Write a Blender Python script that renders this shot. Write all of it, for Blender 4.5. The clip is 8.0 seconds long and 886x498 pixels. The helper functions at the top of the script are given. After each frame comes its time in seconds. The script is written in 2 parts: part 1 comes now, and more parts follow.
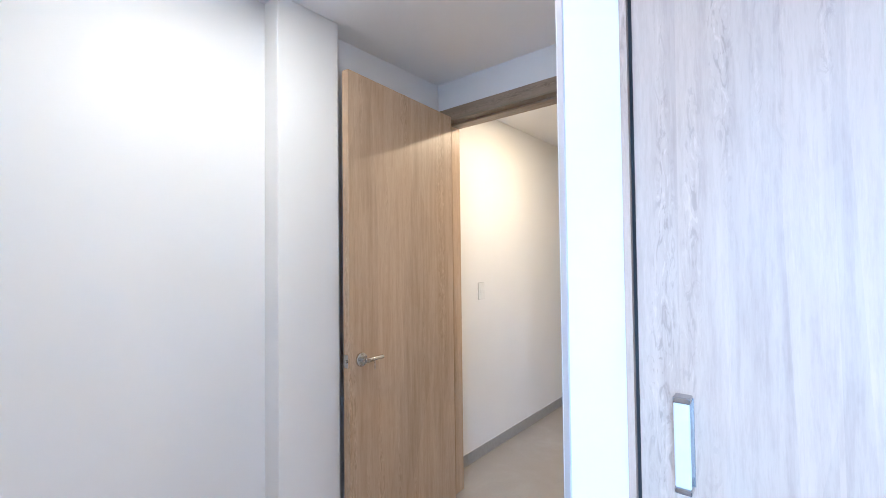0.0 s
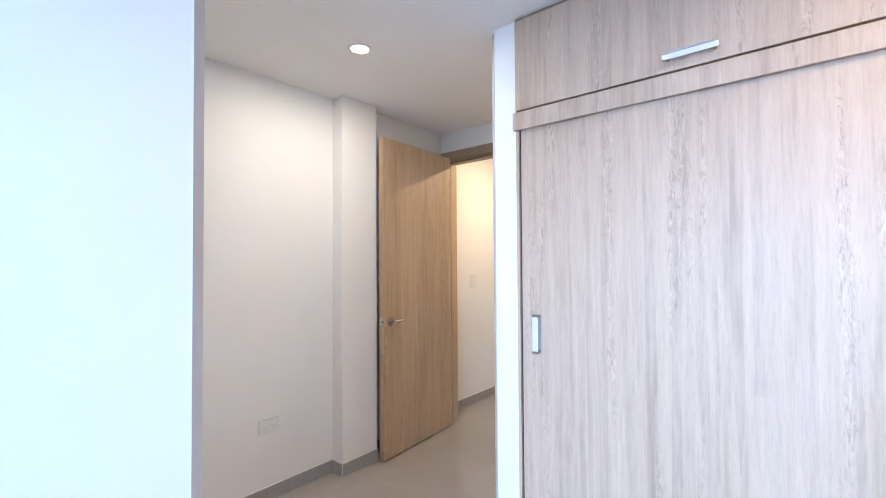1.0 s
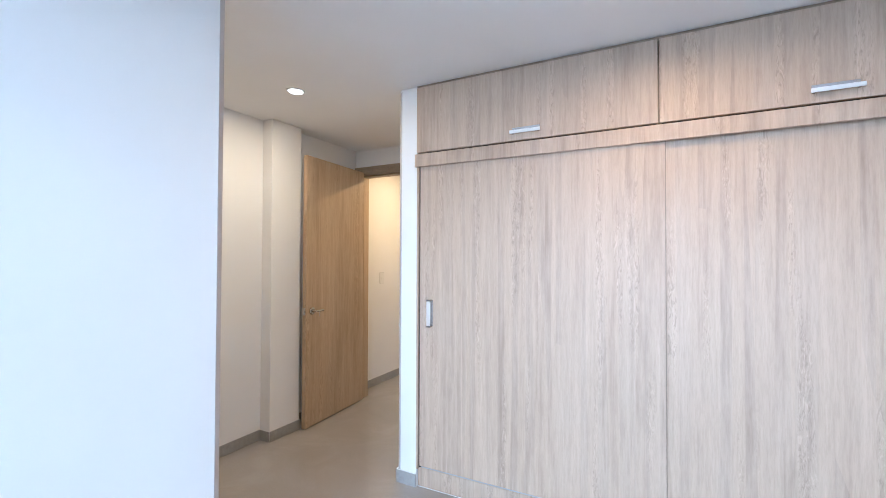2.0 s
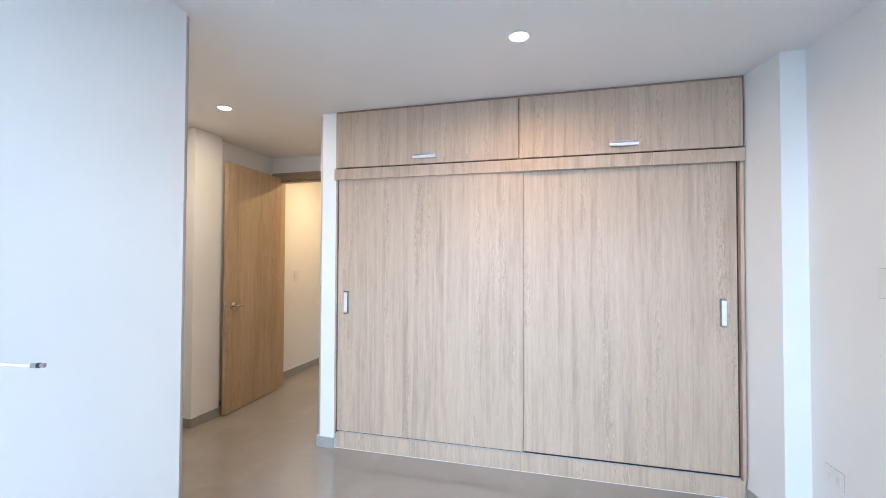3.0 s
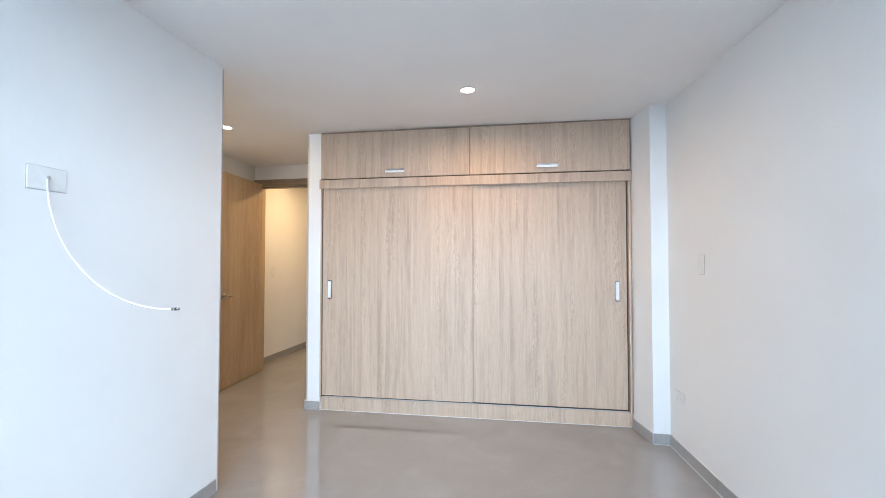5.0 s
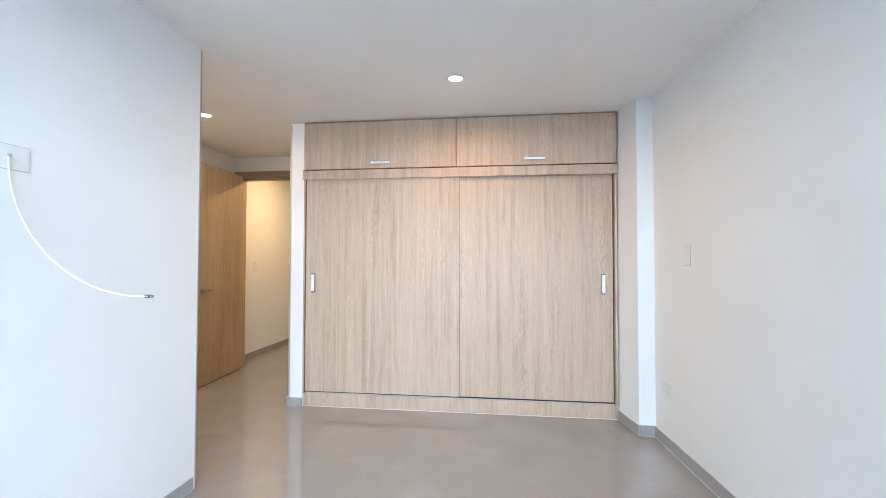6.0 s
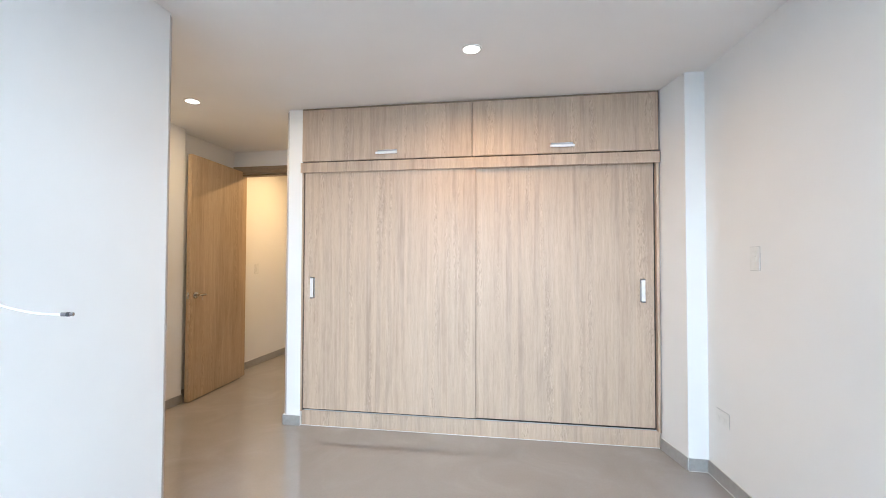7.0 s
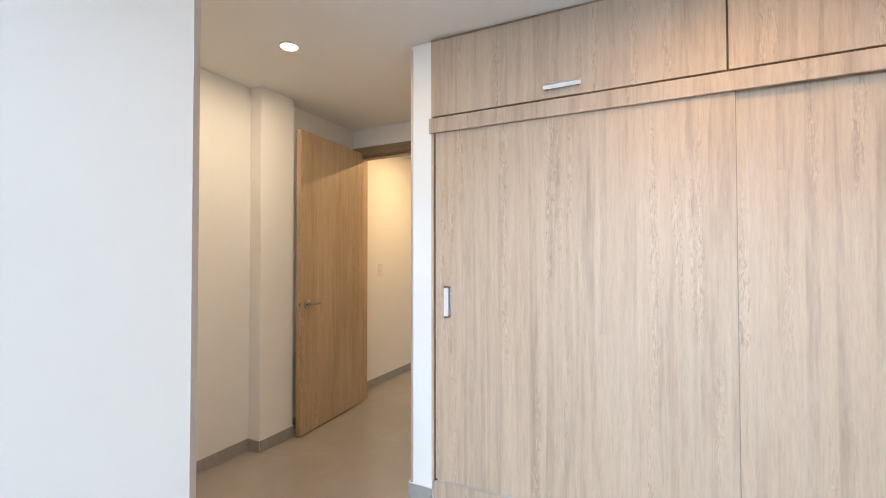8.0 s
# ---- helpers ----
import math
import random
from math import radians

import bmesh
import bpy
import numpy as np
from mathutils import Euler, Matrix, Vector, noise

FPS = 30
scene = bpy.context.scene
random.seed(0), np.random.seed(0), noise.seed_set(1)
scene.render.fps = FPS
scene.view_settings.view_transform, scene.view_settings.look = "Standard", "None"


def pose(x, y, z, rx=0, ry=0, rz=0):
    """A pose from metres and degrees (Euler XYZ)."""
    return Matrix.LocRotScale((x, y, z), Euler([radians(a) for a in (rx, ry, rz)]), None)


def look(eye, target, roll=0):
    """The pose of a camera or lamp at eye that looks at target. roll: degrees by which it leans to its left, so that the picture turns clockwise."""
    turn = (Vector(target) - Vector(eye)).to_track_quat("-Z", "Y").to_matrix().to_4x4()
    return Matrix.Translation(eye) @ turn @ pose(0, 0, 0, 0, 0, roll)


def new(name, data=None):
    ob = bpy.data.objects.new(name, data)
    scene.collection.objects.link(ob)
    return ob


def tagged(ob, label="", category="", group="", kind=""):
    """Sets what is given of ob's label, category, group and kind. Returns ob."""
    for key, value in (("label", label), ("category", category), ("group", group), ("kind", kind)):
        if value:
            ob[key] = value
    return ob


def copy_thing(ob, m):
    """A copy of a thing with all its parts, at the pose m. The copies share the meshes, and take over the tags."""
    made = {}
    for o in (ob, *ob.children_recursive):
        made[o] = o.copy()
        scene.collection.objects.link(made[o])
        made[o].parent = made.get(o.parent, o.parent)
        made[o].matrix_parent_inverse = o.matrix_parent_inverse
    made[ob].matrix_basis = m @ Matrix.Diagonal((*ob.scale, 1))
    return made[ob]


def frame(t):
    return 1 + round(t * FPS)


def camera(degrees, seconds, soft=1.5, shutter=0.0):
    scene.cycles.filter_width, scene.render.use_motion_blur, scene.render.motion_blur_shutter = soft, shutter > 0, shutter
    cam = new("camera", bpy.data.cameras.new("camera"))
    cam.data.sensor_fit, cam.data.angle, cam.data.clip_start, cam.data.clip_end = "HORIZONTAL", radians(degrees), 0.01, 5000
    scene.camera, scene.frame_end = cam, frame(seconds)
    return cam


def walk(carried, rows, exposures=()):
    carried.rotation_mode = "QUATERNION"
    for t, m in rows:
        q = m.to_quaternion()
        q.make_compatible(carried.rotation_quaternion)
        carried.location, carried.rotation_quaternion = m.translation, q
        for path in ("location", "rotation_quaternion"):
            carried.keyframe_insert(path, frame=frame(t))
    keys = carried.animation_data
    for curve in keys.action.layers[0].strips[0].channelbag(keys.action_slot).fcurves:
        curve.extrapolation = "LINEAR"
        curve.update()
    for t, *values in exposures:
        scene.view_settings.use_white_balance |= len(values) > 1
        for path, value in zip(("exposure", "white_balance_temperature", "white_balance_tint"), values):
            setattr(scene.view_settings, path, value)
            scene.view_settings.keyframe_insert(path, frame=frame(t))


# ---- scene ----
cam = camera(92.7, 8.0, soft=0.9)
PATH = [
    (0, (-0.349, 0.354, 1.360), (-1.631, 1.888, 1.408), -0.67),
    (0.5, (0.035, -0.013, 1.364), (-1.278, 1.496, 1.402), -0.48),
    (1, (0.359, -0.410, 1.359), (-0.951, 1.101, 1.401), -0.36),
    (1.5, (0.586, -0.715, 1.364), (-0.623, 0.878, 1.410), -0.02),
    (2, (0.740, -0.973, 1.374), (-0.206, 0.788, 1.409), 0.20),
    (3.5, (1.016, -1.777, 1.336), (0.557, 0.169, 1.386), 0.11),
    (4, (1.021, -2.007, 1.323), (0.593, -0.054, 1.374), 0.11),
    (4.5, (1.050, -2.158, 1.313), (0.642, -0.201, 1.364), 0.27),
    (5, (1.089, -2.236, 1.286), (0.739, -0.268, 1.341), 0.00),
    (6.5, (1.056, -2.087, 1.229), (0.786, -0.106, 1.277), 0.23),
    (7, (1.014, -1.789, 1.255), (0.668, 0.181, 1.304), 0.15),
    (7.5, (0.776, -1.296, 1.268), (0.216, 0.623, 1.317), 0.08),
    (8, (0.440, -0.747, 1.267), (-0.458, 1.039, 1.305), -0.07),
]
EXPOSURES = [
    (0.0, 0.42, 4250, 6), (0.5, 0.37, 4400, 6), (1.0, 0.24, 4680, 7), (1.5, 0.13, 4860, 7), (2.0, 0.01, 5020, 6), (3.5, -0.07, 5420, 6),
    (4.5, -0.10, 5560, 6), (6.5, -0.07, 5790, 6), (7.2, -0.02, 5830, 6), (8.0, -0.10, 5850, 6),
]
walk(cam, [(t, look(eye, target, roll)) for t, eye, target, roll in PATH], EXPOSURES)

# ---- plan, in metres ----
ZC = 2.40                      # ceiling
XW, XE = -0.575, 2.132         # side walls of the bedroom
YS = -3.30                     # window wall
YB = -0.094                   # end of the west wall
SKEW = 0.08                    # the east wall widens by this much a metre towards the window
XA = -1.975                    # west wall of the entrance passage
YD = 2.27                      # wall with the entrance door
WX0, WX1 = -0.600, 1.952       # wardrobe
WY = 1.175                     # wardrobe front
SWX = -0.738                   # west face of the wardrobe's side wall

# ---- light ----
world = bpy.data.worlds.new("sky")
scene.world = world
world.use_nodes = True
wn = world.node_tree
wn.nodes.clear()
sky = wn.nodes.new("ShaderNodeTexSky")
sky.sky_type = "NISHITA"
sky.sun_disc = False
sky.sun_elevation = radians(48)
sky.sun_rotation = radians(0)
bg = wn.nodes.new("ShaderNodeBackground")
bg.inputs["Strength"].default_value = 0.13
wout = wn.nodes.new("ShaderNodeOutputWorld")
wn.links.new(sky.outputs[0], bg.inputs[0])
wn.links.new(bg.outputs[0], wout.inputs[0])


# the sun, added behind the building, lights the ground outside the window to brighten the ceiling
sun_data = bpy.data.lights.new("sun", "SUN")
sun_data.energy, sun_data.angle, sun_data.color = 3.5, radians(0.5), (1.0, 0.97, 0.93)
sun = new("sun", sun_data)
sun.matrix_world = look((0, 12, 13.3), (0, 0, 0))


def area_lamp(name, at, size, watts, colour, spread=180):
    data = bpy.data.lights.new(name, "AREA")
    data.shape, data.size, data.size_y = "RECTANGLE", size[0], size[1]
    data.energy, data.color, data.spread = watts, colour, radians(spread)
    ob = new(name, data)
    ob.matrix_world = at
    return ob


# daylight of the low sky, falling in through the balcony opening
area_lamp("sky_daylight", look((2.1, YS - 5.6, 2.75), (0.8, YS, 2.2)), (8.0, 1.4), 1090, (0.77, 0.90, 1.0))


def disc_lamp(name, place, watts, colour, spread=180):
    data = bpy.data.lights.new(name, "AREA")
    data.shape, data.size, data.spread = "DISK", 0.09, radians(spread)
    data.energy, data.color = watts, colour
    ob = new(name, data)
    ob.location = place
    return ob


WARM = (1.0, 0.70, 0.40)
disc_lamp("downlight_beam", (0.771, 0.478, ZC - 0.012), 12.5, (1.0, 0.55, 0.20), 168)
disc_lamp("downlight_beam", (-1.308, 0.893, ZC - 0.012), 12.0, WARM, 180)
disc_lamp("downlight_beam", (-1.35, 2.95, ZC - 0.012), 19, (1.0, 0.60, 0.25))


# ---- materials ----
def material(name):
    m = bpy.data.materials.new(name)
    m.use_nodes = True
    nt = m.node_tree
    return m, nt, nt.nodes["Principled BSDF"]


def node(nt, kind, **values):
    n = nt.nodes.new(kind)
    for key, v in values.items():
        n.inputs[key.replace("_", " ")].default_value = v
    return n


def ramp(nt, stops):
    n = nt.nodes.new("ShaderNodeValToRGB")
    e = n.color_ramp.elements
    while len(e) < len(stops):
        e.new(0.5)
    for el, (p, c) in zip(e, stops):
        el.position, el.color = p, (*c, 1)
    return n


def coords(nt, scale, jitter=0.0):
    tc = nt.nodes.new("ShaderNodeTexCoord")
    mp = nt.nodes.new("ShaderNodeMapping")
    mp.inputs["Scale"].default_value = scale
    src = tc.outputs["Object"]
    if jitter:
        info = nt.nodes.new("ShaderNodeObjectInfo")
        mul = nt.nodes.new("ShaderNodeMath")
        mul.operation = "MULTIPLY"
        mul.inputs[1].default_value = jitter
        nt.links.new(info.outputs["Random"], mul.inputs[0])
        add = nt.nodes.new("ShaderNodeVectorMath")
        add.operation = "ADD"
        nt.links.new(src, add.inputs[0])
        nt.links.new(mul.outputs[0], add.inputs[1])
        src = add.outputs[0]
    nt.links.new(src, mp.inputs[0])
    return mp.outputs[0]


def mix(nt, a, b, fac, mode="MIX"):
    n = nt.nodes.new("ShaderNodeMix")
    n.data_type, n.blend_type = "RGBA", mode
    for sock, v in ((n.inputs[0], fac), (n.inputs[6], a), (n.inputs[7], b)):
        if hasattr(v, "is_linked"):
            nt.links.new(v, sock)
        else:
            sock.default_value = v if isinstance(v, float) else (*v, 1)
    return n.outputs[2]


def bump(nt, bsdf, height, strength, distance):
    b = nt.nodes.new("ShaderNodeBump")
    b.inputs["Strength"].default_value, b.inputs["Distance"].default_value = strength, distance
    nt.links.new(height, b.inputs["Height"])
    nt.links.new(b.outputs[0], bsdf.inputs["Normal"])


def paint(name, colour, rough=0.55, uneven=0.04):
    """Roller-painted plaster: faint patches and a fine stipple."""
    m, nt, s = material(name)
    broad = node(nt, "ShaderNodeTexNoise", Scale=1.3, Detail=3.0)
    nt.links.new(coords(nt, (1, 1, 1)), broad.inputs["Vector"])
    dark = tuple(c * (1 - uneven) for c in colour)
    r = ramp(nt, [(0.35, dark), (0.65, colour)])
    nt.links.new(broad.outputs[0], r.inputs[0])
    nt.links.new(r.outputs[0], s.inputs["Base Color"])
    s.inputs["Roughness"].default_value = rough
    fine = node(nt, "ShaderNodeTexNoise", Scale=160.0, Detail=2.0)
    nt.links.new(coords(nt, (1, 1, 1)), fine.inputs["Vector"])
    bump(nt, s, fine.outputs[0], 0.08, 0.002)
    return m


def plain(name, colour, rough=0.4, metal=0.0, grain=0.06):
    m, nt, s = material(name)
    n = node(nt, "ShaderNodeTexNoise", Scale=40.0, Detail=3.0)
    nt.links.new(coords(nt, (1, 1, 1)), n.inputs["Vector"])
    r = ramp(nt, [(0.3, tuple(c * (1 - grain) for c in colour)), (0.7, colour)])
    nt.links.new(n.outputs[0], r.inputs[0])
    nt.links.new(r.outputs[0], s.inputs["Base Color"])
    s.inputs["Roughness"].default_value, s.inputs["Metallic"].default_value = rough, metal
    return m


def laminate(name, light, mid, dark, rough=0.42, sheen=0.5, lying=False):
    """Limed-oak laminate with the grain upright: broad bands, streaks, fine pores and short flecks."""
    m, nt, s = material(name)

    def grain(v):
        return (v[2], v[1], v[0]) if lying else v

    bands = node(nt, "ShaderNodeTexNoise", Scale=1.0, Detail=2.0, Roughness=0.5)
    nt.links.new(coords(nt, grain((16, 16, 0.7)), 7.0), bands.inputs["Vector"])
    staves = node(nt, "ShaderNodeTexVoronoi", Scale=1.0)
    nt.links.new(coords(nt, grain((27, 5, 0.55)), 7.0), staves.inputs["Vector"])
    tone = nt.nodes.new("ShaderNodeRGBToBW")
    nt.links.new(staves.outputs["Color"], tone.inputs[0])
    streak = node(nt, "ShaderNodeTexNoise", Scale=1.0, Detail=5.0, Roughness=0.55, Distortion=0.15)
    nt.links.new(coords(nt, grain((52, 52, 3.4)), 7.0), streak.inputs["Vector"])
    pores = node(nt, "ShaderNodeTexNoise", Scale=1.0, Detail=3.0, Roughness=0.7)
    nt.links.new(coords(nt, grain((150, 150, 16)), 7.0), pores.inputs["Vector"])
    flame = node(nt, "ShaderNodeTexNoise", Scale=1.0, Detail=3.0, Roughness=0.6, Distortion=2.2)
    nt.links.new(coords(nt, grain((70, 70, 15)), 7.0), flame.inputs["Vector"])
    lanes = node(nt, "ShaderNodeTexNoise", Scale=1.0, Detail=1.0)
    nt.links.new(coords(nt, grain((15, 15, 0.7)), 3.0), lanes.inputs["Vector"])
    base = ramp(nt, [(0.30, dark), (0.49, mid), (0.68, light)])
    slats = node(nt, "ShaderNodeTexVoronoi", Scale=1.0)
    nt.links.new(coords(nt, grain((64, 9, 1.3)), 5.0), slats.inputs["Vector"])
    slat_tone = nt.nodes.new("ShaderNodeRGBToBW")
    nt.links.new(slats.outputs["Color"], slat_tone.inputs[0])
    broad = mix(nt, mix(nt, bands.outputs[0], tone.outputs[0], 0.26), slat_tone.outputs[0], 0.13)
    nt.links.new(mix(nt, broad, streak.outputs[0], 0.42), base.inputs[0])
    fine = ramp(nt, [(0.36, (0.80, 0.78, 0.76)), (0.56, (1, 1, 1))])
    nt.links.new(pores.outputs[0], fine.inputs[0])
    c = mix(nt, base.outputs[0], fine.outputs[0], 0.42, "MULTIPLY")
    hue = ramp(nt, [(0.30, (0.98, 0.98, 0.98)), (0.70, (1.0, 0.985, 0.965))])
    nt.links.new(tone.outputs[0], hue.inputs[0])
    c = mix(nt, c, hue.outputs[0], 1.0, "MULTIPLY")
    lane = ramp(nt, [(0.57, (0, 0, 0)), (0.66, (1, 1, 1))])
    nt.links.new(lanes.outputs[0], lane.inputs[0])
    pale = ramp(nt, [(0.55, (0, 0, 0)), (0.66, (0.42, 0.42, 0.42))])
    nt.links.new(flame.outputs[0], pale.inputs[0])
    deep = ramp(nt, [(0.37, (0.55, 0.55, 0.55)), (0.45, (0, 0, 0))])
    nt.links.new(flame.outputs[0], deep.inputs[0])
    c = mix(nt, c, tuple(min(1, v * 1.18) for v in light), mix(nt, pale.outputs[0], lane.outputs[0], 1.0, "MULTIPLY"))
    c = mix(nt, c, tuple(v * 0.74 for v in dark), mix(nt, deep.outputs[0], lane.outputs[0], 1.0, "MULTIPLY"))
    nt.links.new(c, s.inputs["Base Color"])
    s.inputs["Roughness"].default_value = rough
    s.inputs["Specular IOR Level"].default_value = sheen
    bump(nt, s, pores.outputs[0], 0.12, 0.001)
    return m


def porcelain(name):
    """Polished greige porcelain with faint clouds and veins."""
    m, nt, s = material(name)
    cloud = node(nt, "ShaderNodeTexNoise", Scale=2.6, Detail=6.0, Roughness=0.6, Distortion=0.8)
    place = nt.nodes.new("ShaderNodeNewGeometry")
    nt.links.new(place.outputs["Position"], cloud.inputs["Vector"])
    r = ramp(nt, [(0.30, (0.322, 0.300, 0.294)), (0.52, (0.342, 0.320, 0.314)), (0.76, (0.385, 0.366, 0.360))])
    nt.links.new(cloud.outputs[0], r.inputs[0])
    speck = node(nt, "ShaderNodeTexNoise", Scale=90.0, Detail=2.0)
    nt.links.new(place.outputs["Position"], speck.inputs["Vector"])
    sr = ramp(nt, [(0.35, (0.97, 0.97, 0.97)), (0.6, (1, 1, 1))])
    nt.links.new(speck.outputs[0], sr.inputs[0])
    nt.links.new(mix(nt, r.outputs[0], sr.outputs[0], 1.0, "MULTIPLY"), s.inputs["Base Color"])
    gl = ramp(nt, [(0.3, (0.03, 0.03, 0.03)), (0.7, (0.055, 0.055, 0.055))])
    nt.links.new(cloud.outputs[0], gl.inputs[0])
    nt.links.new(gl.outputs[0], s.inputs["Roughness"])
    s.inputs["IOR"].default_value = 1.85
    return m


def glowing(name, colour, strength):
    m, nt, s = material(name)
    s.inputs["Base Color"].default_value = (0.9, 0.9, 0.9, 1)
    s.inputs["Emission Color"].default_value = (*colour, 1)
    s.inputs["Emission Strength"].default_value = strength
    return m


WALL = paint("wall_paint", (0.82, 0.816, 0.812))
CEIL = paint("ceiling_paint", (0.88, 0.872, 0.868), 0.7)
BEAD = paint("bead_plaster", (0.52, 0.485, 0.48), 0.5)
TILE = porcelain("porcelain")
GROUT = plain("grout", (0.31, 0.285, 0.26), 0.5)
BOUNCE_GROUND = plain("bounce_ground", (0.50, 0.50, 0.50), 0.8, 0.0, 0.2)
SKIRT = plain("skirting_tile", (0.35, 0.342, 0.335), 0.3, 0.0, 0.14)
SEALANT = plain("white_sealant", (0.75, 0.75, 0.74), 0.6)
OAK = laminate("limed_oak", (0.585, 0.457, 0.353), (0.510, 0.391, 0.296), (0.385, 0.283, 0.206), 0.5, 0.5)
DOOR_OAK = laminate("door_oak", (0.53, 0.405, 0.275), (0.45, 0.335, 0.22), (0.335, 0.24, 0.148))
# darker oak; on the wardrobe it also paints the shade of door joints
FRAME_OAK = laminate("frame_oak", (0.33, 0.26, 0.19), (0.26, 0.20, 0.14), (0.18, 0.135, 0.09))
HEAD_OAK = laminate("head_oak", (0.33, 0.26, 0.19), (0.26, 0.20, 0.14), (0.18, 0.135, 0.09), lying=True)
# near-black that stands for shade in the wardrobe's gaps and hollows
GAP_SHADE = plain("gap_shade", (0.03, 0.028, 0.026), 0.8)
ALU = plain("satin_aluminium", (0.84, 0.845, 0.85), 0.36, 0.45)
POLISHED = plain("polished_aluminium", (0.66, 0.67, 0.69), 0.24, 0.85)
CHROME = plain("chrome", (0.45, 0.45, 0.47), 0.10, 1.0)
NICKEL = plain("satin_nickel", (0.58, 0.56, 0.53), 0.18, 1.0)
PLASTIC = plain("white_plastic", (0.78, 0.78, 0.77), 0.4)
GREY_PLASTIC = plain("grey_plastic", (0.45, 0.45, 0.46), 0.4)
CABLE = plain("white_cable", (0.82, 0.82, 0.82), 0.4)
BLACK = plain("black_connector", (0.03, 0.03, 0.035), 0.4)
LIGHT = glowing("lamp_glow", (1.0, 0.93, 0.80), 14)
BRONZE = plain("window_aluminium", (0.55, 0.55, 0.56), 0.4, 0.7)
GLASS, gnt, gs = material("window_glass")
gs.inputs["Base Color"].default_value = (1, 1, 1, 1)
gs.inputs["Roughness"].default_value, gs.inputs["Transmission Weight"].default_value = 0.0, 1.0


# ---- builders ----
def part(name, bm, mat, parent=None, label="", at=None):
    """Links a bmesh given in world coordinates as one mesh: a part under parent, or a thing with its origin at `at`."""
    origin = Vector(at) if at is not None else (parent.matrix_world.translation.copy() if parent else Vector())
    for v in bm.verts:
        v.co -= origin
    mesh = bpy.data.meshes.new(name)
    bm.normal_update()
    bm.to_mesh(mesh)
    bm.free()
    for m in mat if isinstance(mat, (list, tuple)) else (mat,):
        mesh.materials.append(m)
    ob = new(name, mesh)
    if parent:
        up = parent.matrix_world.translation
        ob.parent = parent
        ob.location = origin - up
        ob.matrix_world = Matrix.Translation(origin)
    else:
        ob.location = origin
        ob.matrix_world = Matrix.Translation(origin)
    if label:
        ob["label"] = label
    return ob


def thing(name, at, label, category, group="", kind=""):
    ob = new(name)
    ob.empty_display_size = 0.05
    ob.location = at
    ob.matrix_world = Matrix.Translation(at)
    return tagged(ob, label, category, group, kind)


def box(x0, x1, y0, y1, z0, z1, bevel=0.0, segments=2):
    b = bmesh.new()
    r = bmesh.ops.create_cube(b, size=1.0)
    for v in r["verts"]:
        v.co = Vector(((x0 + x1) / 2 + v.co.x * (x1 - x0), (y0 + y1) / 2 + v.co.y * (y1 - y0), (z0 + z1) / 2 + v.co.z * (z1 - z0)))
    if bevel:
        bmesh.ops.bevel(b, geom=list(b.edges), offset=bevel, segments=segments, affect="EDGES", profile=0.5)
    return b


def prism(points, z0, z1, bevel=0.0):
    """An upright prism on a plan polygon."""
    b = bmesh.new()
    low = [b.verts.new((x, y, z0)) for x, y in points]
    f = b.faces.new(low)
    up = bmesh.ops.extrude_face_region(b, geom=[f])
    for v in up["geom"]:
        if isinstance(v, bmesh.types.BMVert):
            v.co.z = z1
    bmesh.ops.recalc_face_normals(b, faces=list(b.faces))
    if bevel:
        bmesh.ops.bevel(b, geom=list(b.edges), offset=bevel, segments=2, affect="EDGES", profile=0.5)
    return b


def slab_y(points, y0, y1):
    """A wall across y on an outline in x and z."""
    b = prism([(x, z) for x, z in points], y0, y1)
    for v in b.verts:
        v.co = Vector((v.co.x, v.co.z, v.co.y))
    bmesh.ops.recalc_face_normals(b, faces=list(b.faces))
    return b


def disc(centre, radius, depth, axis="z", segments=40, bevel=0.0):
    """A cylinder on an axis, centred."""
    b = bmesh.new()
    bmesh.ops.create_cone(b, cap_ends=True, segments=segments, radius1=radius, radius2=radius, depth=depth)
    if bevel:
        rim = [e for e in b.edges if abs(e.verts[0].co.z - e.verts[1].co.z) < 1e-6]
        bmesh.ops.bevel(b, geom=rim, offset=bevel, segments=3, affect="EDGES", profile=0.5)
    turn = {"z": Matrix(), "x": Matrix.Rotation(radians(90), 4, "Y"), "y": Matrix.Rotation(radians(-90), 4, "X")}[axis]
    bmesh.ops.transform(b, matrix=Matrix.Translation(centre) @ turn, verts=list(b.verts))
    return b


def smooth(ob, angle=35):
    for p in ob.data.polygons:
        p.use_smooth = True
    ob.data.set_sharp_from_angle(angle=radians(angle))
    return ob


def tube(points, radius, sides=10):
    """A round tube along a line of points."""
    b = bmesh.new()
    rings = []
    for i, p in enumerate(points):
        d = (Vector(points[min(i + 1, len(points) - 1)]) - Vector(points[max(i - 1, 0)])).normalized()
        u = d.cross(Vector((0, 0, 1)))
        u = u.normalized() if u.length > 1e-4 else Vector((1, 0, 0))
        w = d.cross(u).normalized()
        rings.append([b.verts.new(Vector(p) + radius * (math.cos(a) * u + math.sin(a) * w)) for a in (2 * math.pi * k / sides for k in range(sides))])
    for r0, r1 in zip(rings, rings[1:]):
        for k in range(sides):
            b.faces.new((r0[k], r0[(k + 1) % sides], r1[(k + 1) % sides], r1[k]))
    b.faces.new(rings[0])
    b.faces.new(rings[-1])
    bmesh.ops.recalc_face_normals(b, faces=list(b.faces))
    return b


def structure(name, bm, mat, label, at=(0, 0, 0), category="wall"):
    return tagged(part(name, bm, mat, at=at), label, category, kind="structure")


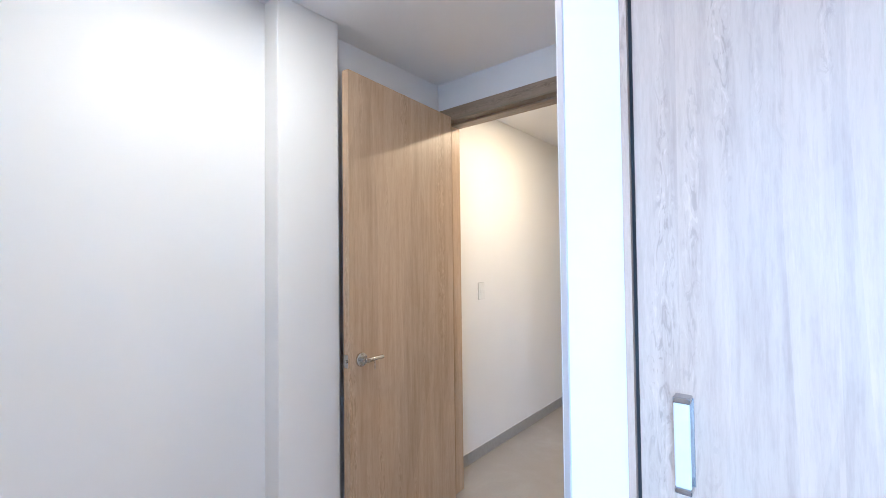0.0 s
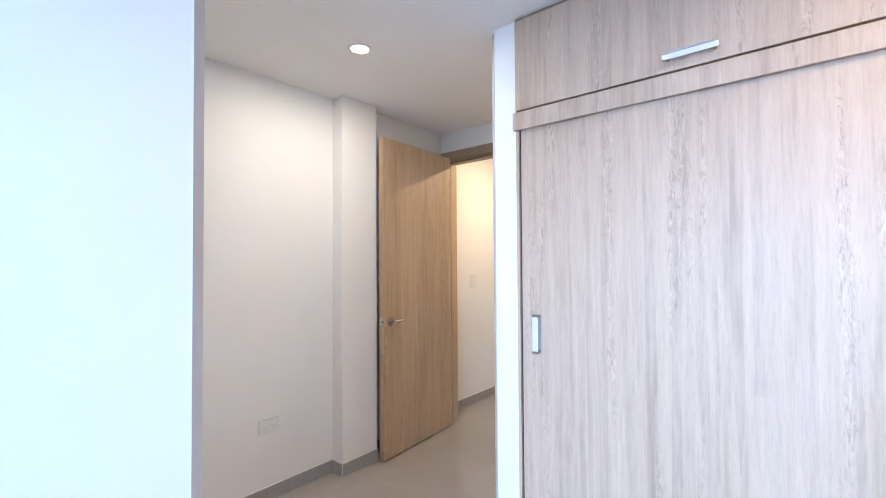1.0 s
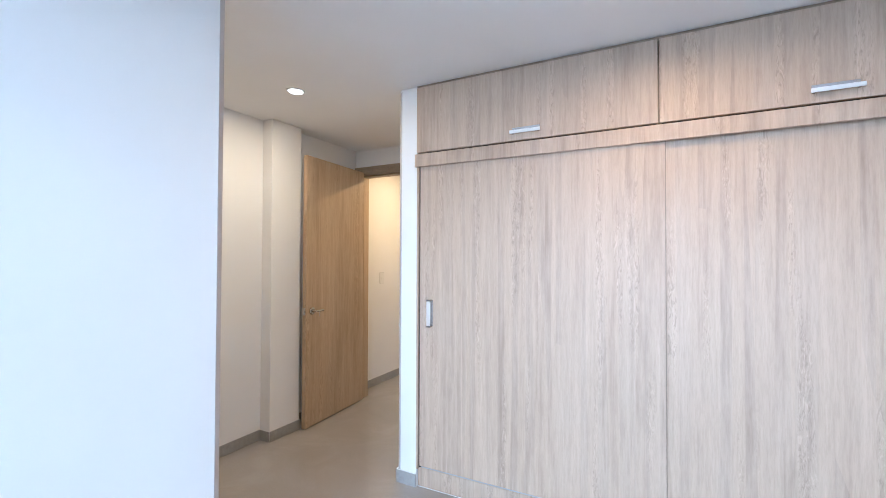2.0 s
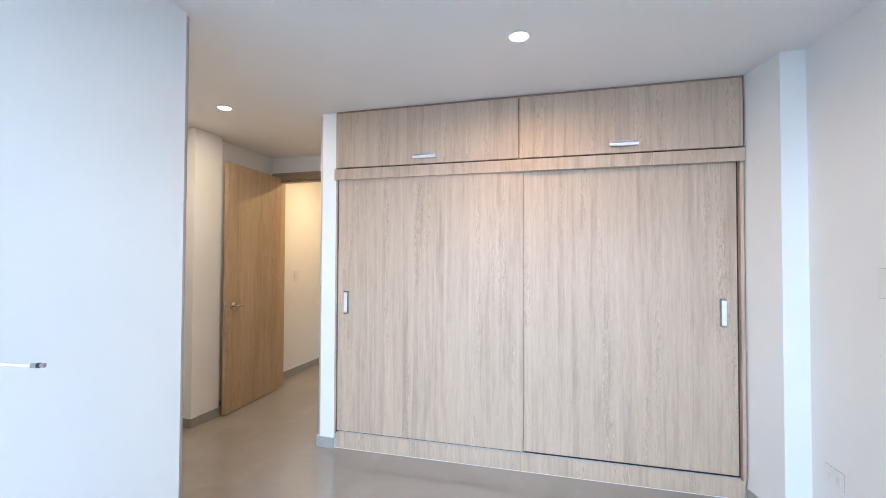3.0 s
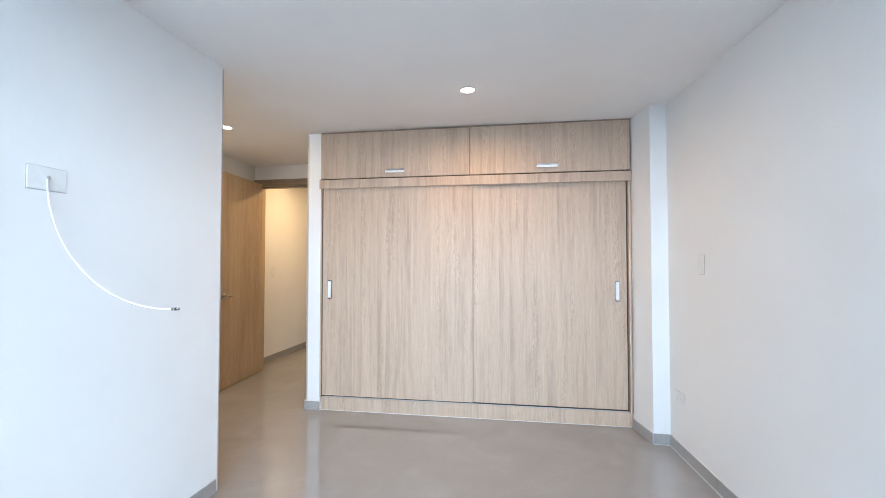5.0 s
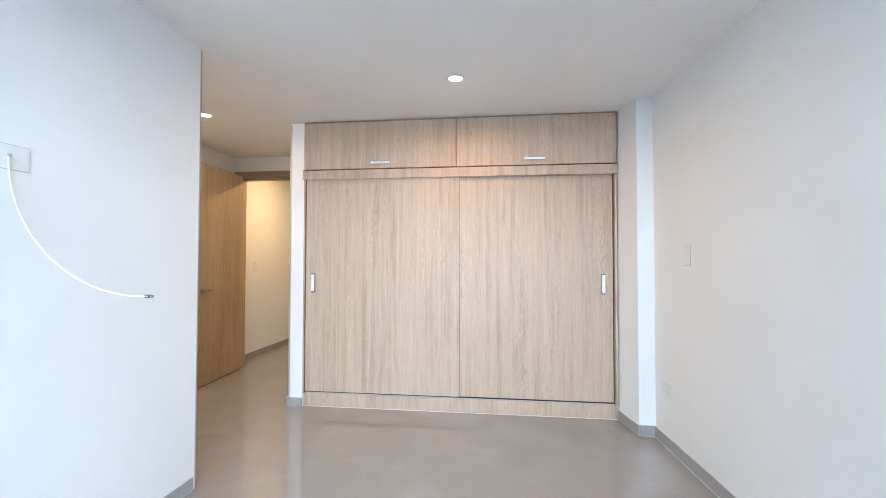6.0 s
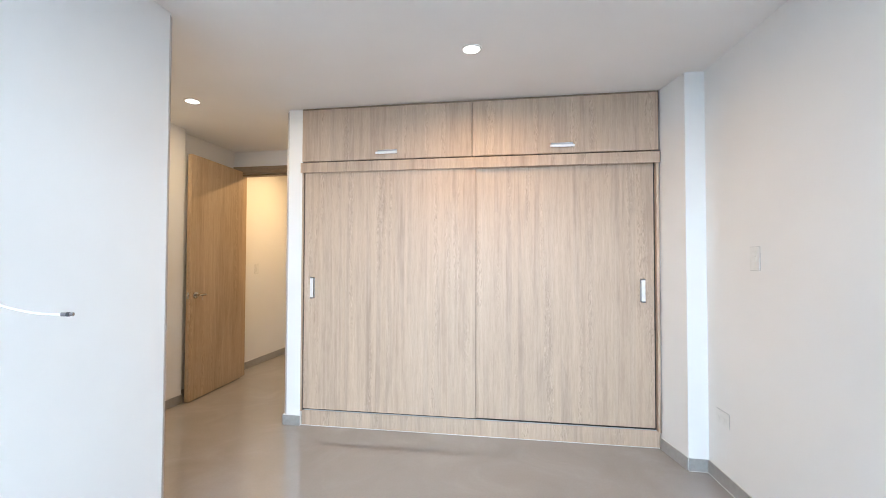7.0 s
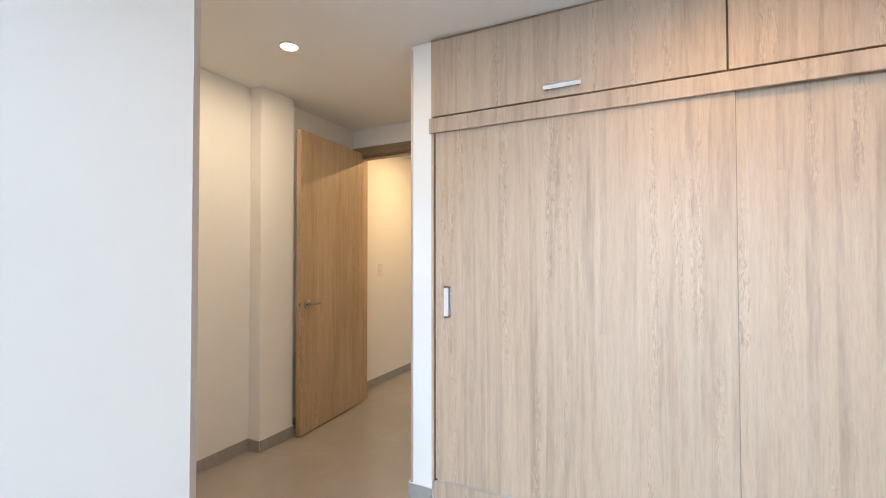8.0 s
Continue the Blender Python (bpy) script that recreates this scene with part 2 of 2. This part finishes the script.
# ---- the large structure ----
structure("ceiling", box(-2.3, 2.65, YS - 0.2, 6.0, ZC, ZC + 0.15), CEIL, "flat white painted plaster ceiling", category="ceiling")
floor = structure("floor", box(-2.3, 2.65, YS - 0.2, 6.0, -0.12, -0.003), GROUT, "polished greige porcelain tile floor with fine joints", category="floor")

# west wall of the bedroom, its free corner cut to a slim grey bead
west = structure("wall_west", prism([(XW, YS), (XW, YB - 0.003), (XW - 0.011, YB + 0.017), (XW - 0.14, YB + 0.017), (XW - 0.14, YS)], 0, ZC), WALL, "smooth white painted wall beside the entrance passage")
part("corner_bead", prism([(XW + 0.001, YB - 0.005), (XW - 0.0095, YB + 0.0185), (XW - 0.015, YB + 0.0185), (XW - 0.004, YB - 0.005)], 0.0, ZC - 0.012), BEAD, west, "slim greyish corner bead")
structure("wall_passage_south", box(XA, XW - 0.14, YB - 0.1, YB + 0.017, 0, ZC), WALL, "white painted wall closing the entrance passage")
structure("wall_passage_west", box(XA - 0.15, XA, YB - 0.1, YD + 0.09, 0, ZC), WALL, "smooth white painted wall of the entrance passage")
structure("column_passage", box(XA, -1.870, 1.19, 1.472, 0, ZC, 0.004), WALL, "shallow white painted column beside the open door", category="column")
# wall with the entrance door
DX1, DZ = -1.02, 2.235
structure("wall_door", slab_y([(XA, DZ), (DX1 + 0.06, DZ), (DX1 + 0.06, 0), (SWX + 0.145, 0), (SWX + 0.145, ZC), (XA, ZC)], YD, YD + 0.09), WALL, "white painted wall above the entrance door")
# wall beside the wardrobe, with its bead
side = structure("wall_wardrobe_side", prism([(SWX + 0.022, 1.195), (WX0 - 0.002, 1.195), (WX0 - 0.002, YD), (SWX, YD), (SWX, 1.212)], 0, ZC), WALL, "narrow white painted wall end beside the wardrobe")
part("corner_bead", prism([(SWX - 0.002, 1.214), (SWX + 0.0215, 1.193), (SWX + 0.026, 1.196), (SWX + 0.003, 1.217)], 0.0, ZC - 0.012), BEAD, side, "slim greyish corner bead")
structure("wall_north", box(WX0 - 0.002, 2.3, 1.80, 1.95, 0, ZC), WALL, "white painted wall behind the wardrobe")
structure("column_east", prism([(1.958, 1.80), (1.958, 1.25), (2.020, 0.980), (2.30, 0.980), (2.30, 1.80)], 0, ZC), WALL, "white painted column at the wardrobe's end", category="column")


def east(y):
    return XE + SKEW * (0.98 - y)


structure("wall_east", prism([(XE, 0.980), (east(YS), YS), (east(YS) + 0.14, YS), (XE + 0.14, 0.980)], 0, ZC), WALL, "smooth white painted bedroom wall with switch and socket")
# window wall behind
structure("wall_south", slab_y([(XW - 0.14, 0), (-0.35, 0), (-0.35, 2.30), (2.0, 2.30), (2.0, 0), (2.62, 0), (2.62, ZC), (XW - 0.14, ZC)], YS - 0.15, YS), WALL, "white painted wall round the wide balcony opening")
# corridor outside the door
structure("wall_corridor_west", box(-2.22, -2.05, YD + 0.09, 5.6, 0, ZC), WALL, "white painted corridor wall in warm lamp light")
structure("wall_corridor_east", box(-0.80, -0.65, YD + 0.09, 5.6, 0, ZC), WALL, "white painted far corridor wall")
structure("wall_corridor_end", box(-2.22, -0.65, 5.6, 5.75, 0, ZC), WALL, "white painted corridor end wall")

# door frame
frame_1 = thing("door_frame", (-1.5, YD + 0.04, 0), "brown wood-grain door frame round the entrance", "door frame", kind="structure")
# corridor lamp light is put into this jamb and its stop by paler oak
part("jamb", box(XA + 0.003, -1.905, YD - 0.022, YD + 0.10, 0, 2.155, 0.002), DOOR_OAK, frame_1)
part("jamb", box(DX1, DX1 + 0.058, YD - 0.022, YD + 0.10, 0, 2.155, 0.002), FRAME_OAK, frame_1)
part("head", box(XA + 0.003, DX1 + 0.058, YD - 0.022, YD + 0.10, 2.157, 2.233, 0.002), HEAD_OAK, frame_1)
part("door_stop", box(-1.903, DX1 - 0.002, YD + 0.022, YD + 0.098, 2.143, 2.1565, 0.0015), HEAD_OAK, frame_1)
part("door_stop", box(-1.9045, -1.892, YD + 0.022, YD + 0.098, 0.0, 2.142, 0.0015), DOOR_OAK, frame_1)

# balcony window behind the walk
win = thing("window_1", (0.825, YS - 0.07, 0), "wide balcony window with pale aluminium frame", "window", kind="structure")
for x0, x1 in ((-0.347, -0.30), (0.80, 0.85), (1.95, 1.997)):
    part("window_frame", box(x0, x1, YS - 0.10, YS - 0.05, 0.003, 2.297, 0.003), BRONZE, win)
for z0, z1 in ((0.003, 0.05), (2.25, 2.297)):
    for x0, x1 in ((-0.298, 0.798), (0.852, 1.948)):
        part("window_frame", box(x0, x1, YS - 0.10, YS - 0.05, z0, z1, 0.003), BRONZE, win)
for x0, x1 in ((-0.298, 0.798), (0.852, 1.948)):
    pane = part("pane", box(x0, x1, YS - 0.078, YS - 0.072, 0.052, 2.248), GLASS, win)
    pane.visible_shadow = False
# unseen ground, made pale as a reflector for the ceiling
structure("ground", box(-300, 300, -600, YS - 0.2, -0.30, -0.20), BOUNCE_GROUND, "unseen ground, pale to bounce light up to the ceiling", category="ground")


# ---- skirting tiles ----
def skirting(x0, y0, x1, y1, name="baseboard", joints=0.60, height=0.074, thick=0.009, flip=False, joint=False):
    """A run of skirting tiles on a wall's face; the room lies to the left of the way from start to end."""
    a, b = Vector((x0, y0, 0)), Vector((x1, y1, 0))
    d = (b - a).normalized()
    n = Vector((d.y, -d.x, 0)) if flip else Vector((-d.y, d.x, 0))
    run = thing(name, (x0, y0, 0), "grey porcelain skirting tiles along the wall", "baseboard", kind="structure")
    s, length = 0.0, (b - a).length
    while s < length - 1e-4:
        e = min(s + joints, length)
        p, q = a + d * (s + 0.0008), a + d * (e - 0.0008)
        part("skirting_tile", prism([(p.x, p.y), (q.x, q.y), (q.x + n.x * thick, q.y + n.y * thick), (p.x + n.x * thick, p.y + n.y * thick)], 0.0, height, 0.001), SKIRT, run)
        s = e
    p, q = a, b
    lip = thick + 0.003
    if joint:
        part("floor_joint", prism([(p.x, p.y), (q.x, q.y), (q.x + n.x * lip, q.y + n.y * lip), (p.x + n.x * lip, p.y + n.y * lip)], -0.001, 0.0016), SEALANT, run, "pale grout line along the floor")
    part("sealant_line", prism([(p.x, p.y), (q.x, q.y), (q.x + n.x * thick * 0.5, q.y + n.y * thick * 0.5), (p.x + n.x * thick * 0.5, p.y + n.y * thick * 0.5)], height, height + 0.003), SEALANT, run)
    return run


skirting(XE, 0.98, east(YS), YS, flip=True, joint=True)
skirting(XE, 0.98, 2.020, 0.98, joint=True)
skirting(2.020, 0.98, 1.958, 1.25)
skirting(WX0 - 0.002, 1.195, SWX, 1.195)
skirting(SWX, 1.195, SWX, YD - 0.03)
skirting(XA, 1.19, XA, YB + 0.02)
skirting(-1.870, 1.19, XA + 0.009, 1.19)
skirting(-1.870, 1.472, -1.870, 1.19)
skirting(XA, YD - 0.03, XA, 1.472)
skirting(XW, YB - 0.02, XW, YS)
skirting(-2.05, 5.6, -2.05, YD + 0.10)


# ---- wardrobe ----
wardrobe = thing("wardrobe", ((WX0 + WX1) / 2, 1.45, 0), "built-in limed-oak laminate wardrobe with two sliding doors", "wardrobe", kind="")


def bar_handle(parent, centre, length, upright):
    """A flat bar on chrome end posts, standing off the door's face towards -y."""
    x, y, z = centre
    half = length / 2
    w, off, e = 0.015, 0.024, half - 0.004
    if upright:
        h = part("handle", box(x - 0.0125, x + 0.0125, y - off - 0.006, y - off, z - half + 0.009, z + half - 0.009, 0.0025), ALU, parent, "satin aluminium bar handle")
        part("back_plate", box(x - w, x + w, y - 0.003, y + 0.0005, z - e, z + e, 0.001), POLISHED, h, "polished back plate")
        caps = [(x - 0.0132, x + 0.0132, y - off - 0.007, y - 0.002, z + k * e - 0.005, z + k * e + 0.005) for k in (-1, 1)]
    else:
        h = part("handle", box(x - half, x + half, y - off - 0.006, y - off, z - 0.019, z - 0.001, 0.0025), ALU, parent, "satin aluminium bar handle")
        part("back_plate", box(x - half + 0.008, x + half - 0.008, y - 0.003, y + 0.0005, z - 0.012, z + 0.018, 0.001), POLISHED, h, "polished back plate")
        caps = [(x + k * (half - 0.014) - 0.004, x + k * (half - 0.014) + 0.004, y - off - 0.001, y - 0.002, z - 0.018, z - 0.002) for k in (-1, 1)]
    for c in caps:
        part("end_cap", box(*c, 0.002), CHROME, h, "chrome end cap")
    return h


part("side_panel", box(WX0 + 0.001, WX0 + 0.014, WY + 0.008, 1.795, 0.112, 1.961), OAK, wardrobe)
part("side_panel", box(WX1 - 0.018, WX1, WY + 0.008, 1.795, 0.112, 1.961), OAK, wardrobe)
# a solid block and two strips, coloured near-black for the shade behind the doors
part("interior_shade", box(WX0 + 0.016, WX1 - 0.020, 1.272, 1.79, 0.112, 2.385), GAP_SHADE, wardrobe)
part("gap_shade_strip", box(WX0 + 0.0145, WX0 + 0.0215, WY + 0.020, 1.26, 0.118, 1.947), GAP_SHADE, wardrobe)
part("gap_shade_strip", box(WX1 - 0.0275, WX1 - 0.0185, WY + 0.046, 1.26, 0.118, 1.947), GAP_SHADE, wardrobe)
part("plinth", box(WX0 + 0.001, WX1 + 0.002, WY + 0.034, 1.26, 0.003, 0.113, 0.0015), OAK, wardrobe)
part("sealant_line", box(WX0 + 0.002, WX1 - 0.002, WY + 0.030, WY + 0.0335, 0.0, 0.003), SEALANT, wardrobe, "white sealant line along the floor")
# near-black cover on the plinth paints the gap under the doors as shade
part("track_shadow_gap", box(WX0 + 0.016, WX1 - 0.020, WY + 0.043, 1.268, 0.1132, 0.1155), GAP_SHADE, wardrobe)
part("track", box(WX0 + 0.024, WX1 - 0.020, WY + 0.035, WY + 0.041, 0.1132, 0.1185, 0.001), GREY_PLASTIC, wardrobe, "aluminium sliding track")
part("rail", box(WX0 - 0.006, WX1 + 0.004, WY - 0.009, WY + 0.008, 1.908, 1.984, 0.002), OAK, wardrobe, "projecting oak laminate rail above the doors")
part("top_board", box(WX0 + 0.001, WX1 - 0.001, WY + 0.0085, 1.268, 1.962, 1.984), OAK, wardrobe)
# near-black fill paints the shade in the hollow behind the rail
part("rail_hollow_shade", box(WX0 + 0.024, WX1 - 0.024, WY + 0.0085, 1.262, 1.948, 1.9615), GAP_SHADE, wardrobe, "near-black fill for the shaded hollow behind the rail")
left = part("sliding_door", box(WX0 + 0.022, 0.722, WY + 0.013, WY + 0.031, 0.132, 1.946, 0.0015), OAK, wardrobe)
# the shadow gap between the sliding doors, put in as a dark strip
part("edge_band", box(0.7222, 0.7250, WY + 0.014, WY + 0.0305, 0.133, 1.945), FRAME_OAK, left, "dark strip painting the shade line at the door joint")
right = part("sliding_door", box(0.66, WX1 - 0.028, WY + 0.036, WY + 0.054, 0.1285, 1.946, 0.0015), OAK, wardrobe)
bar_handle(left, (-0.505, WY + 0.013, 1.040), 0.160, True)
bar_handle(right, (1.848, WY + 0.036, 1.048), 0.160, True)
up_l = part("top_door", box(WX0 + 0.004, 0.6935, WY - 0.002, WY + 0.018, 1.994, 2.384, 0.0015), OAK, wardrobe)
up_r = part("top_door", box(0.7005, WX1 - 0.004, WY - 0.002, WY + 0.018, 1.994, 2.384, 0.0015), OAK, wardrobe)
# darker than the doors, so shade in the gap before it is painted
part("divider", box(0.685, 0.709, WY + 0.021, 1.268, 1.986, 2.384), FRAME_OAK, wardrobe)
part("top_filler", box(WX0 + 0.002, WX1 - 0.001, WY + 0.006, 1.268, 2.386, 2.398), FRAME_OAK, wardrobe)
bar_handle(up_l, (0.072, WY - 0.002, 2.045), 0.165, False)
bar_handle(up_r, (1.319, WY - 0.002, 2.048), 0.165, False)
wardrobe.rotation_euler.z = radians(1.25)      # stands a little out of square
wardrobe.location.x -= 0.006
wardrobe.location.y += 0.030


# ---- open entrance door ----
HINGE, FREE = Vector((-1.856, YD - 0.024, 0)), Vector((-1.798, 1.468, 0))
along = (FREE - HINGE).normalized()
LEAF_W = (FREE - HINGE).length
turn = math.atan2(along.y, along.x)
door = thing("door_1", HINGE, "brown wood-grain door standing open against the wall", "door", kind="structure")
# built along +x from the hinge, its room face at y = 0, then turned to stand open


def leaf_part(name, bm, mat, parent, label=""):
    bmesh.ops.transform(bm, matrix=Matrix.Translation(HINGE) @ Matrix.Rotation(turn, 4, "Z"), verts=list(bm.verts))
    return part(name, bm, mat, parent, label)


leaf = leaf_part("leaf", box(0.0, LEAF_W, -0.038, 0.0, 0.008, 2.178, 0.002), DOOR_OAK, door)
KX, KZ = LEAF_W - 0.062, 0.932
rose = smooth(leaf_part("rose", disc((KX, 0.006, KZ), 0.030, 0.012, "y", 36, 0.003), NICKEL, leaf, "round satin nickel rose"))
smooth(leaf_part("spindle", disc((KX, 0.024, KZ), 0.011, 0.030, "y", 24), NICKEL, leaf))
smooth(leaf_part("lever", tube([(KX + 0.008, 0.037, KZ), (KX - 0.02, 0.040, KZ), (KX - 0.06, 0.040, KZ), (KX - 0.098, 0.036, KZ - 0.002)], 0.0098, 16), NICKEL, leaf, "satin nickel lever handle"))
smooth(leaf_part("lock_cylinder", disc((KX, 0.048, KZ), 0.008, 0.010, "y", 20), NICKEL, leaf))
smooth(leaf_part("rose", disc((KX, -0.044, KZ), 0.030, 0.012, "y", 36, 0.003), NICKEL, leaf))
smooth(leaf_part("lever", disc((KX, -0.062, KZ), 0.013, 0.024, "y", 24), NICKEL, leaf))
leaf_part("strike_plate", box(LEAF_W - 0.001, LEAF_W + 0.0015, -0.030, -0.008, KZ - 0.028, KZ + 0.028), NICKEL, leaf)
smooth(leaf_part("latch_bolt", disc((LEAF_W + 0.005, -0.019, KZ), 0.0075, 0.010, "x", 24, 0.002), NICKEL, leaf, "polished latch bolt"))
leaf_part("key", box(KX - 0.052, KX - 0.046, 0.036, 0.039, KZ - 0.046, KZ - 0.009, 0.0008), NICKEL, leaf, "small key hanging under the lever")



# ---- downlights ----
def downlight(x, y):
    d = thing("downlight", (x, y, ZC), "round white recessed ceiling downlight, lit warm", "downlight", "ceiling downlights")
    ring = bmesh.new()
    prof = [(0.042, -0.002), (0.046, -0.006), (0.055, -0.005), (0.058, 0.0005), (0.042, 0.0005)]
    seg = 48
    rows = [[ring.verts.new((x + r * math.cos(2 * math.pi * k / seg), y + r * math.sin(2 * math.pi * k / seg), ZC + h)) for r, h in prof] for k in range(seg)]
    for k in range(seg):
        a, b = rows[k], rows[(k + 1) % seg]
        for j in range(len(prof)):
            jj = (j + 1) % len(prof)
            ring.faces.new((a[j], a[jj], b[jj], b[j]))
    bmesh.ops.recalc_face_normals(ring, faces=list(ring.faces))
    smooth(part("trim_ring", ring, PLASTIC, d))
    part("lens", disc((x, y, ZC - 0.001), 0.0415, 0.003, "z", 48), LIGHT, d, "glowing warm white lens")
    return d


lamp = downlight(0.771, 0.478)
copy_thing(lamp, pose(-1.308, 0.893, ZC))
copy_thing(lamp, pose(-1.35, 2.95, ZC))


# ---- plates on the walls ----
def wall_plate(name, centre, facing, w, h, label, category, draw, turned=0.0):
    """A plate w wide and h high on a wall that faces +x (1) or -x (-1); draw adds its pieces in plate coordinates (u, v, depth)."""
    x, y, z = centre
    t = thing(name, (x, y, z), label, category, "wall plates")

    def piece(pname, u0, u1, v0, v1, d0, d1, mat, bevel, parent, plabel=""):
        xa, xb = sorted((x + facing * d0, x + facing * d1))
        return part(pname, box(xa, xb, y + u0, y + u1, z + v0, z + v1, bevel), mat, parent, plabel)

    # thin grey rim added to paint the plate's shadow outline on the wall
    piece("shade_rim", -w / 2 - 0.002, w / 2 + 0.002, -h / 2 - 0.002, h / 2 + 0.002, 0.0003, 0.0016, GREY_PLASTIC, 0.0, t, "grey rim painting the shade line round the plate")
    piece("plate", -w / 2, w / 2, -h / 2, h / 2, 0.0012, 0.0055, PLASTIC, 0.0012, t)
    draw(piece, t)
    t.rotation_euler.z = turned
    return t


def rocker(piece, t):
    piece("module", -0.021, 0.021, -0.036, 0.036, 0.005, 0.0068, PLASTIC, 0.001, t)
    piece("rocker", -0.017, 0.017, -0.013, 0.011, 0.0062, 0.0098, PLASTIC, 0.0015, t, "white rocker")


def socket(piece, t):
    for s in (-1, 1):
        piece("outlet", s * 0.026 - 0.018, s * 0.026 + 0.018, -0.018, 0.018, 0.005, 0.0070, PLASTIC, 0.0015, t)
        for u in (-0.006, 0.006):
            piece("slot", s * 0.026 + u - 0.0012, s * 0.026 + u + 0.0012, -0.004, 0.006, 0.0067, 0.0074, GREY_PLASTIC, 0.0, t)
        piece("slot", s * 0.026 - 0.002, s * 0.026 + 0.002, -0.011, -0.007, 0.0067, 0.0074, GREY_PLASTIC, 0.0, t)


wall_plate("light_switch", (east(0.525), 0.525, 1.262), -1, 0.072, 0.115, "white plastic light switch with one small rocker", "light switch", rocker, math.atan(SKEW))
wall_plate("wall_socket", (east(0.825), 0.825, 0.374), -1, 0.122, 0.075, "white plastic double socket low on the wall", "socket", socket, math.atan(SKEW))
wall_plate("light_switch", (-2.05, 2.80, 1.135), 1, 0.072, 0.115, "white plastic light switch on the corridor wall", "light switch", rocker)
wall_plate("wall_socket", (XA, 0.765, 0.413), 1, 0.115, 0.075, "white plastic double socket in the passage", "socket", socket)


def cable_hole(piece, t):
    piece("cable_gland", -0.006, 0.006, -0.002, 0.010, 0.005, 0.011, GREY_PLASTIC, 0.002, t)


wall_plate("cable_outlet", (XW, -1.000, 1.579), 1, 0.130, 0.082, "white blank wall plate with a cable hole", "cable outlet", cable_hole)

# the loose aerial cable, hanging out into the room
C0, C3 = Vector((XW + 0.008, -1.002, 1.583)), Vector((-0.210, -0.830, 1.102))
C1, C2 = Vector((XW + 0.03, -1.025, 1.35)), Vector((-0.435, -0.928, 1.104))
line = []
for i in range(41):
    u = i / 40
    line.append((1 - u) ** 3 * C0 + 3 * u * (1 - u) ** 2 * C1 + 3 * u * u * (1 - u) * C2 + u ** 3 * C3)
cable = thing("aerial_cable", C0, "loose white aerial cable hanging from the plate", "cable")
smooth(part("sheath", tube(line, 0.0027), CABLE, cable))
tip = (C3 - C2).normalized()
smooth(part("connector", tube([C3, C3 + tip * 0.012], 0.0058, 14), CHROME, cable, "metal connector"))
smooth(part("connector_ring", tube([C3 + tip * 0.0125, C3 + tip * 0.019], 0.0062, 14), BLACK, cable, "dark connector ring"))
smooth(part("connector_tip", tube([C3 + tip * 0.0195, C3 + tip * 0.028], 0.0052, 14), CHROME, cable))

# ---- floor tiles ----
random.seed(4)
TW, TD = 1.20, 0.60
shared = {}
for i in range(-3, 3):
    for j in range(-8, 9):
        x0, y0 = 0.45 + i * TW, 1.0 + j * TD
        x1, y1 = x0 + TW, y0 + TD
        x0, x1, y0, y1 = max(x0, -2.25), min(x1, 2.60), max(y0, YS - 0.15), min(y1, 5.7)
        if x1 - x0 < 0.02 or y1 - y0 < 0.02:
            continue
        size = (round(x1 - x0, 4), round(y1 - y0, 4))
        if size not in shared:
            b = box(0.0, size[0], 0.0, size[1], -0.0095, 0.0)
            shared[size] = bpy.data.meshes.new("tile")
            b.to_mesh(shared[size])
            b.free()
            shared[size].materials.append(TILE)
        tile = new("tile", shared[size])
        tile.parent = floor
        tile.location = (x0, y0, 0)
